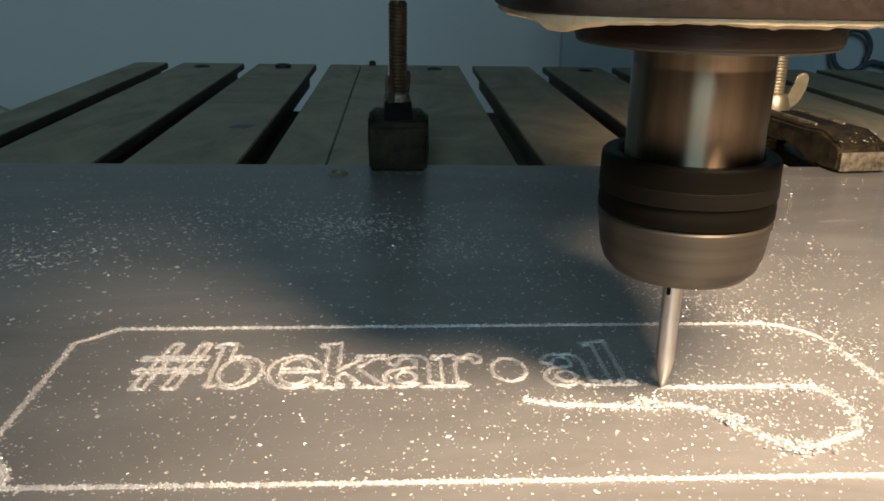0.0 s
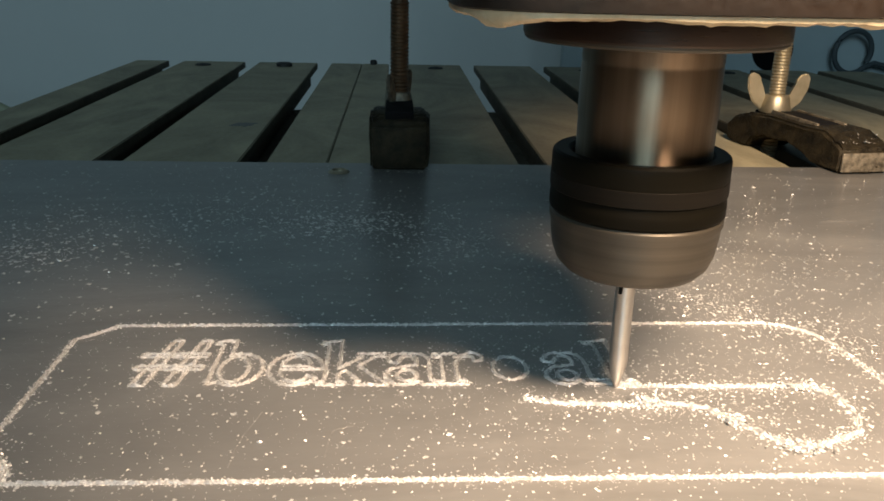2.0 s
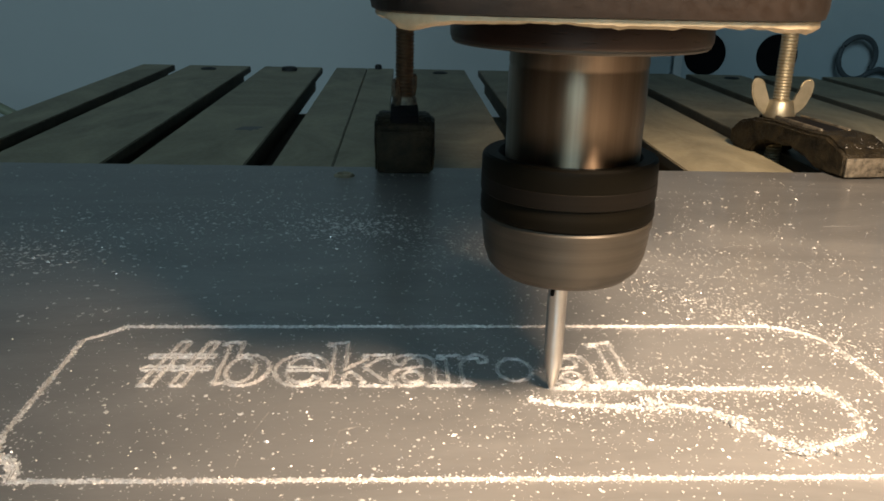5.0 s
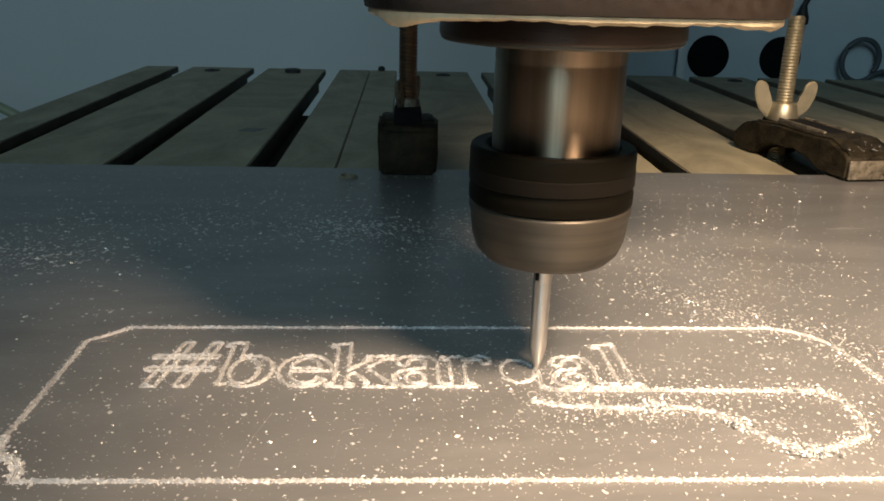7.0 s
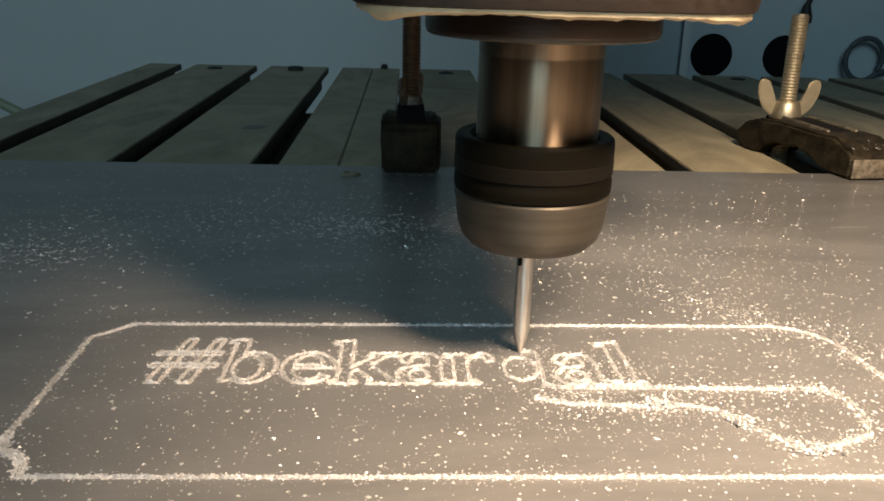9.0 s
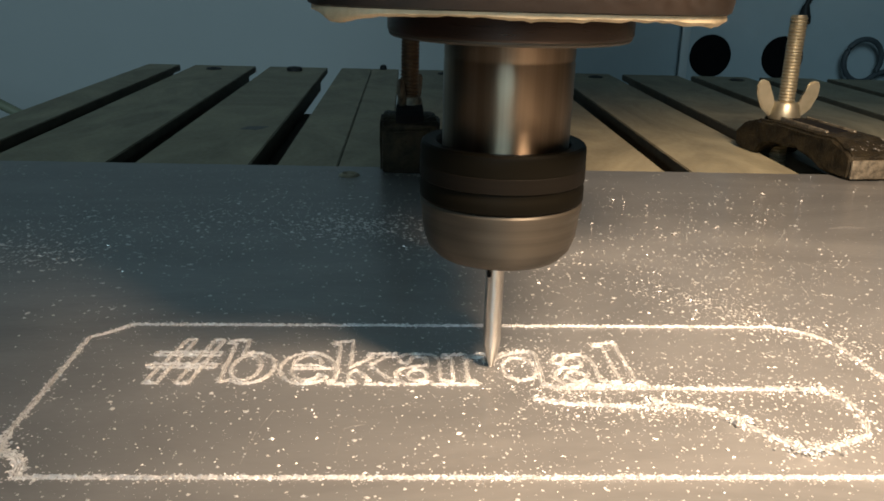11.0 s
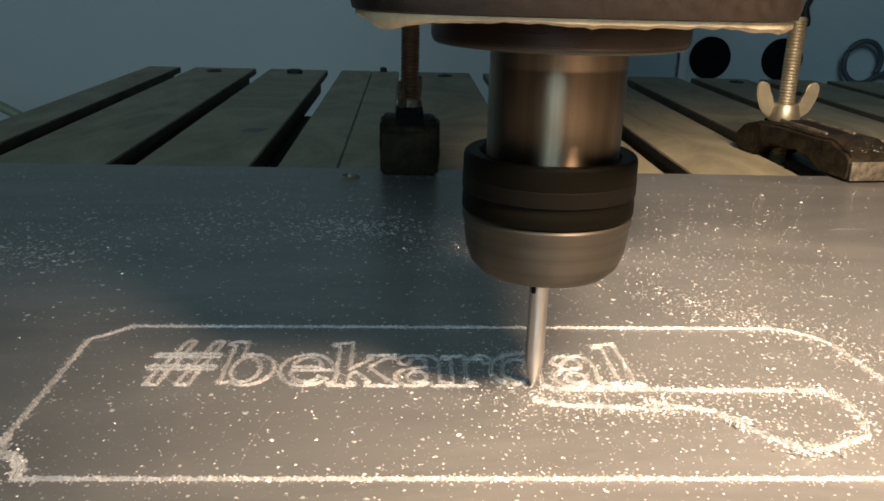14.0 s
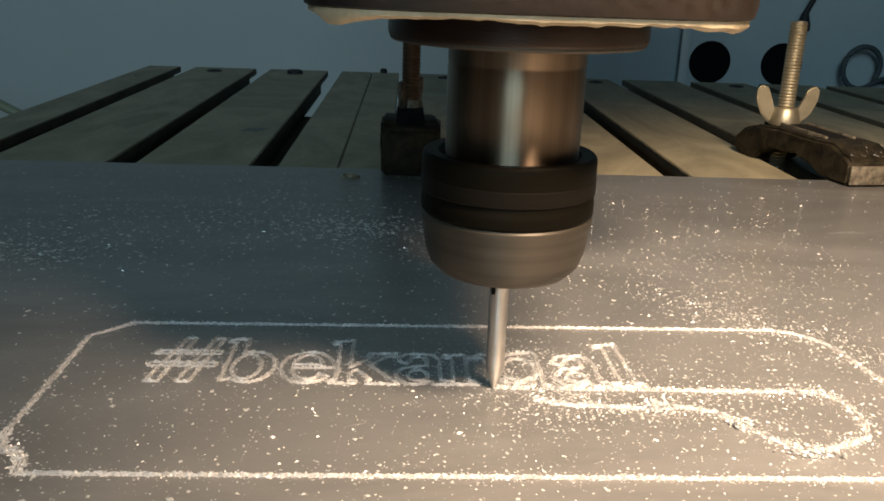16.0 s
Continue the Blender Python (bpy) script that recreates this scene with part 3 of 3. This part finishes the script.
LOW_STRAP = (
    [(0.000, 0.0085), (0.003, 0.0102), (0.012, 0.0125), (0.046, 0.0122), (0.060, 0.0108), (0.070, 0.0085), (0.075, 0.004)],
    [(0.0755, -0.0030), (0.060, -0.0030), (0.056, 0.0008), (0.048, 0.0036), (0.034, 0.0045), (0.022, 0.0030), (0.016, 0.0), (0.0, 0.0)],
)


def clamp_thing(name, m, label, strap, rod, bolt_at, seat, bolt_top, wing_turn, size, metal, M_NOSE, groove):
    """A cast arched strap clamp: the nose presses on the sheet, the heel stands on the bed, a bolt goes through."""
    c = empty(name, m)
    bm = extrude_outline(strap[0] + strap[1], 0.0195)
    bmesh.ops.rotate(bm, verts=bm.verts, matrix=Matrix.Rotation(radians(90), 3, "Z"))
    edges = [e for e in bm.edges if len(e.link_faces) == 2 and e.calc_face_angle(0) > 0.3]
    bmesh.ops.bevel(bm, geom=edges, offset=0.0011, segments=3, affect="EDGES")
    bmesh.ops.triangulate(bm, faces=[f for f in bm.faces if len(f.verts) > 4])
    bmesh.ops.subdivide_edges(bm, edges=[e for e in bm.edges if e.calc_length() > 0.006], cuts=3, use_grid_fill=True)
    for v in bm.verts:
        v.co += 0.00055 * noise.noise_vector(v.co * 300) + 0.0005 * noise.noise_vector(v.co * 90)
    part("strap", bm, M_IRON, c, "black cast iron strap", 40)
    top = strap[0][0][1]
    part("nose_face", box((-0.0088, -0.0004, 0.0008), (0.0088, 0.0006, top - 0.0012), 0.0003), M_NOSE, c, "thin face plate on the nose")
    # slot and groove are proud black blocks; their colour replaces a cavity's shade
    part("slot", box((-0.0042, bolt_at - 0.010, seat - 0.0026), (0.0042, bolt_at + 0.007, seat - 0.0001), 0.0004), M_HOLLOW_SHADE, c, "near-black block that paints the bolt slot's shade")
    if groove:
        lo, hi, z, lips = groove
        part("groove", box((-0.0046, lo, z - 0.003), (0.0046, hi, z), 0.0003), M_HOLLOW_SHADE, c, "raised near-black block that paints the bolt groove's shade")
        for x in (-0.0058, 0.0052) if lips else ():
            part("groove_lip", box((x, lo - 0.001, z - 0.003), (x + 0.0012, hi + 0.001, z + 0.0005), 0.0004), M_WORN, c, "worn bright lip of the groove")
    bolt = part("bolt", threaded(0.0033, bolt_top + 0.014, 0.00125), rod, c, "threaded bolt", 20)
    bolt.matrix_basis = pose(0, bolt_at, -0.014)
    wing_nut_part(c, pose(0, bolt_at, seat, 0, 0, wing_turn) @ Matrix.Scale(size, 4), metal)
    return tagged(c, label, "clamp", "sheet clamps")


clamp_thing("strap_clamp", pose(0.097, 0.072, 0), "black iron strap clamp with an oily bolt, holding the sheet", HIGH_STRAP, M_RUST, 0.028, 0.0160, 0.053, 66, 0.8, M_WORN, M_IRON, (0.0015, 0.030, 0.0190, False))
clamp_thing("strap_clamp", pose(0.2546, 0.0725, 0, 0, 0, 7.5), "black iron strap clamp with a bright bolt and wing nut", LOW_STRAP, M_ZINC, 0.058, 0.0115, 0.0515, -10, 0.97, M_ZINC, M_WORN, (0.022, 0.050, 0.0130, True))


def metal_flake(x, y, size, turn):
    """A curled flake of metal lying on the sheet."""
    bm = bmesh.new()
    rows = []
    for i in range(7):
        a = -0.9 + 1.8 * i / 6
        rows.append([bm.verts.new((size * math.sin(a), size * w * (0.5 + 0.1 * math.sin(i * 2.3)), size * (1 - math.cos(a)) * 0.8 + up)) for w, up in ((-1, 0), (1, 0), (1, size * 0.12), (-1, size * 0.12))])
    for a, b in zip(rows, rows[1:]):
        for j in range(4):
            bm.faces.new((a[j], a[(j + 1) % 4], b[(j + 1) % 4], b[j]))
    bm.faces.new(rows[0])
    bm.faces.new(rows[-1])
    ob = mesh_object("metal_flake", bm, M_CHIP, None, "", 50)
    ob.matrix_basis = pose(x, y, 0, 0, 0, turn)
    tagged(ob, "curled pale metal flake lying on the sheet", "metal chip", "loose flakes")


for flake in ((0.1665, 0.0090, 0.0009, 30), (0.1630, 0.0075, 0.0005, 100), (0.2030, 0.0180, 0.0006, 10), (0.2000, -0.0030, 0.0007, 60), (0.0450, -0.0520, 0.0006, 15), (0.0080, -0.0470, 0.0008, 5), (0.0720, -0.0845, 0.0006, 20)):
    metal_flake(*flake)


def nose_swarf():
    r = np.random.default_rng(91)
    n = 120
    x, y = r.uniform(0.2465, 0.2635, n), r.uniform(0.0745, 0.0900, n)
    spots = np.c_[x, y, 0.0096 + np.minimum(y - 0.0725, 0.011) * 0.21]
    ob = new("clamp_swarf", chip_mesh("clamp_swarf", spots, 0.00028 * (0.4 + 1.3 * r.random(n) ** 2), 92))
    tagged(ob, "bright chips caught on the clamp's rough nose", "metal chips", kind="stuff")


nose_swarf()


# ---- the spindle ----
def spindle_thing():
    """Origin at the bit's tip."""
    s = empty("milling_spindle")

    FLAT = Matrix.Translation((0.0004, 0, -0.0004)) @ Matrix.Diagonal((0.972, 0.76, 1, 1))

    def square(a):
        n = 4.0
        return (abs(math.cos(a)) ** n + abs(math.sin(a)) ** n) ** (-1 / n)

    part("motor_body", lathe([(0.020, 0.0600), (0.0292, 0.0598), (0.0301, 0.0602), (0.0304, 0.0616), (0.0304, 0.30), (0.028, 0.302)], 96, square), M_MOTOR, s, "dark brown painted motor housing", 30).data.transform(FLAT)
    r = np.random.default_rng(3)
    drips = [r.random() for _ in range(192)]
    bead = bmesh.new()
    rings = []
    for i in range(192):
        a = 2 * math.pi * i / 192
        k = square(a)
        d = 0.0002 + 0.0005 * max(0, 0.5 + noise.noise((i * 0.09, 4.2, 0))) + 0.0003 * drips[i] + 0.0010 * max(0, noise.noise((i * 0.045, 9.1, 3)))
        for corner, drop, width in ((222, 0.0011, 7), (316, 0.0007, 10)):
            d += drop * math.exp(-(((math.degrees(a) - corner) / width) ** 2))
        rings.append([bead.verts.new((k * q * math.cos(a), k * q * math.sin(a), z)) for q, z in ((0.0290, 0.0603), (0.0296, 0.0600), (0.0296, 0.0598 - d * 0.6), (0.0288, 0.0597 - d), (0.0278, 0.0598 - d * 0.6), (0.0274, 0.0603))])
    for i in range(192):
        a, b = rings[i], rings[(i + 1) % 192]
        for j in range(6):
            bead.faces.new((a[j], b[j], b[(j + 1) % 6], a[(j + 1) % 6]))
    # stays out of view; added as the motor's carrier, width set by its shadow
    part("mounting_plate", box((-0.040, 0.0235, 0.071), (0.056, 0.036, 0.30), 0.001), M_MOTOR, s, "unseen upright plate behind the motor, added to shade the bed")
    part("sealant_bead", bead, M_BEAD, s, "uneven cream sealant bead under the housing rim", 60).data.transform(FLAT)
    flange = part("flange", lathe([(0.012, 0.0606), (0.0180, 0.0604), (0.0184, 0.0598), (0.0184, 0.0560), (0.0182, 0.0556), (0.0115, 0.0555)], 72), M_FLANGE, s, "dark brown bearing flange", 30)
    flange.location = (0.0004, 0, 0)
    # paler lip paints the highlight along the flange's bottom edge
    part("flange_lip", lathe([(0.0182, 0.0557), (0.01815, 0.0553), (0.0178, 0.0550), (0.0170, 0.0549), (0.0112, 0.0549)], 72), M_NUT_LOW, flange, "lower lip coloured paler for the rim's highlight", 30)
    shaft = part("shaft", lathe([(0.0099, 0.056), (0.0100, 0.0525), (0.00992, 0.0523), (0.00992, 0.0518), (0.0100, 0.0516), (0.0100, 0.0445), (0.00992, 0.0443), (0.00992, 0.0385)], 72), M_STEEL, s, "bright turned steel shaft with painted reflection streaks", 30)
    shaft.location = (0.0006, 0, 0)
    nut = part("collet_nut", lathe([(0.0098, 0.0384), (0.0101, 0.0391), (0.0107, 0.0397), (0.0125, 0.0398), (0.01285, 0.0395), (0.0130, 0.0390), (0.0130, 0.0362), (0.01288, 0.0359), (0.01288, 0.0333), (0.0130, 0.0330), (0.0130, 0.0312), (0.0126, 0.0307)], 72), M_NUT, s, "black upper ring of the collet nut", 30)
    nut.location = (0.0003, 0, -0.0004)
    part("brownish_band", lathe([(0.0128, 0.0366), (0.01306, 0.0364), (0.01306, 0.0342), (0.0128, 0.0340)], 72), M_NUT_BAND, nut, "slightly lighter brownish band round the nut", 30)
    part("nut_cap", lathe([(0.0123, 0.0310), (0.0126, 0.0308), (0.0129, 0.0304), (0.0129, 0.0296), (0.01265, 0.0291), (0.0125, 0.0272), (0.0122, 0.0250), (0.0115, 0.0230), (0.0102, 0.0216), (0.0080, 0.0209), (0.0034, 0.0207), (0.0030, 0.0212)], 72), M_NUT_LOW, nut, "worn grey lower cap of the nut", 30)
    # mouth and notch get their darkness from colour; the notch is a solid box
    part("collet", lathe([(0.0030, 0.0212), (0.0026, 0.0196), (0.0020, 0.0194), (0.0015, 0.0198)], 32), M_HOLLOW_SHADE, nut, "collet mouth coloured near-black for its shade", 30)
    part("collet_slot", box((-0.0017, -0.0015, 0.0172), (-0.0011, -0.0010, 0.0186), 0.0002), M_HOLLOW_SHADE, nut, "small near-black box painting a shaded notch beside the shank")
    bit = part("engraving_bit", lathe([(0.0015, 0.0205), (0.0015, 0.0052), (0.00145, 0.0044), (0.00105, 0.0024), (0.0004, 0.0002), (0.0001, -0.0002)], 32), M_BIT, s, "slim polished carbide engraving bit", 30)
    return tagged(s, "dark spindle motor with collet nut and engraving bit, cutting the sheet", "milling spindle")


spindle = spindle_thing()

SPINDLE_PATH = [
    (0.0, 0.14000, -0.0763), (0.5, 0.13811, -0.0763), (1.0, 0.13603, -0.0764), (1.5, 0.13421, -0.0764), (2.0, 0.13212, -0.0765), (2.5, 0.13031, -0.0764),
    (3.0, 0.12831, -0.0765), (3.5, 0.12640, -0.0766), (4.0, 0.12450, -0.0765), (5.0, 0.12080, -0.0764), (5.6, 0.11880, -0.0752), (6.5, 0.11905, -0.07121),
    (7.0, 0.11898, -0.06896), (7.5, 0.11897, -0.06682), (8.0, 0.11900, -0.06454), (8.5, 0.11836, -0.06297), (9.0, 0.11634, -0.06314), (9.7, 0.11330, -0.0642),
    (10.5, 0.11120, -0.0667), (11.5, 0.11070, -0.07101), (12.0, 0.11168, -0.07341), (12.5, 0.11368, -0.07510), (13.0, 0.11555, -0.07442), (13.5, 0.11726, -0.07279),
    (14.0, 0.11727, -0.07515), (14.5, 0.11647, -0.07634), (15.0, 0.11432, -0.07633), (15.5, 0.11248, -0.07625), (16.0, 0.11054, -0.07623),
]


def spindle_at(t):
    for (t0, x0, y0), (t1, x1, y1) in zip(SPINDLE_PATH, SPINDLE_PATH[1:]):
        if t <= t1:
            k = (t - t0) / (t1 - t0)
            return x0 + (x1 - x0) * k, y0 + (y1 - y0) * k
    return SPINDLE_PATH[-1][1:]


# burrs that the bit raises out of the sheet as it passes, and the chips that it throws
FRESH = []
for step in range(64):
    t = step * 0.25
    line = [spindle_at(t + i * 0.05) for i in range(6)]
    fresh = part("fresh_burr", burr([line], 0.0010, 0.00045), M_BURR, plate, "", None)
    FRESH.append((fresh, t + 0.15))
THROWN = []
for step in range(48):
    t = 0.2 + step * 0.325
    r = np.random.default_rng(400 + step)
    n = 42
    x, y = spindle_at(t)
    spots = np.c_[r.normal(0, 0.0052, n) + 0.0018, r.normal(-0.0026, 0.0052, n), np.full(n, 0.00003)]
    thrown = new("thrown_swarf", chip_mesh("thrown_swarf", spots, 0.00016 * (0.45 + 1.4 * r.random(n) ** 2), 500 + step))
    tagged(thrown, "fresh bright aluminium chips thrown by the bit", "metal chips", "fresh chips", "stuff")
    THROWN.append((thrown, t, x, y, r.uniform(-0.003, 0.003), r.uniform(-0.004, 0.001)))


def motions():
    walk(spindle, [(t, pose(x, y, 0)) for t, x, y in SPINDLE_PATH])
    for ob, t in FRESH:
        walk(ob, [(0, pose(0, 0, -0.0015)), (t - 0.05, pose(0, 0, -0.0015)), (t + 0.1, pose(0, 0, 0)), (16, pose(0, 0, 0))])
    for ob, t, x, y, dx, dy in THROWN:
        under, landed = pose(x, y, -0.0015), pose(x + dx, y + dy, 0)
        walk(ob, [(0, under), (t, under), (t + 0.2, landed), (16, landed)])


motions()
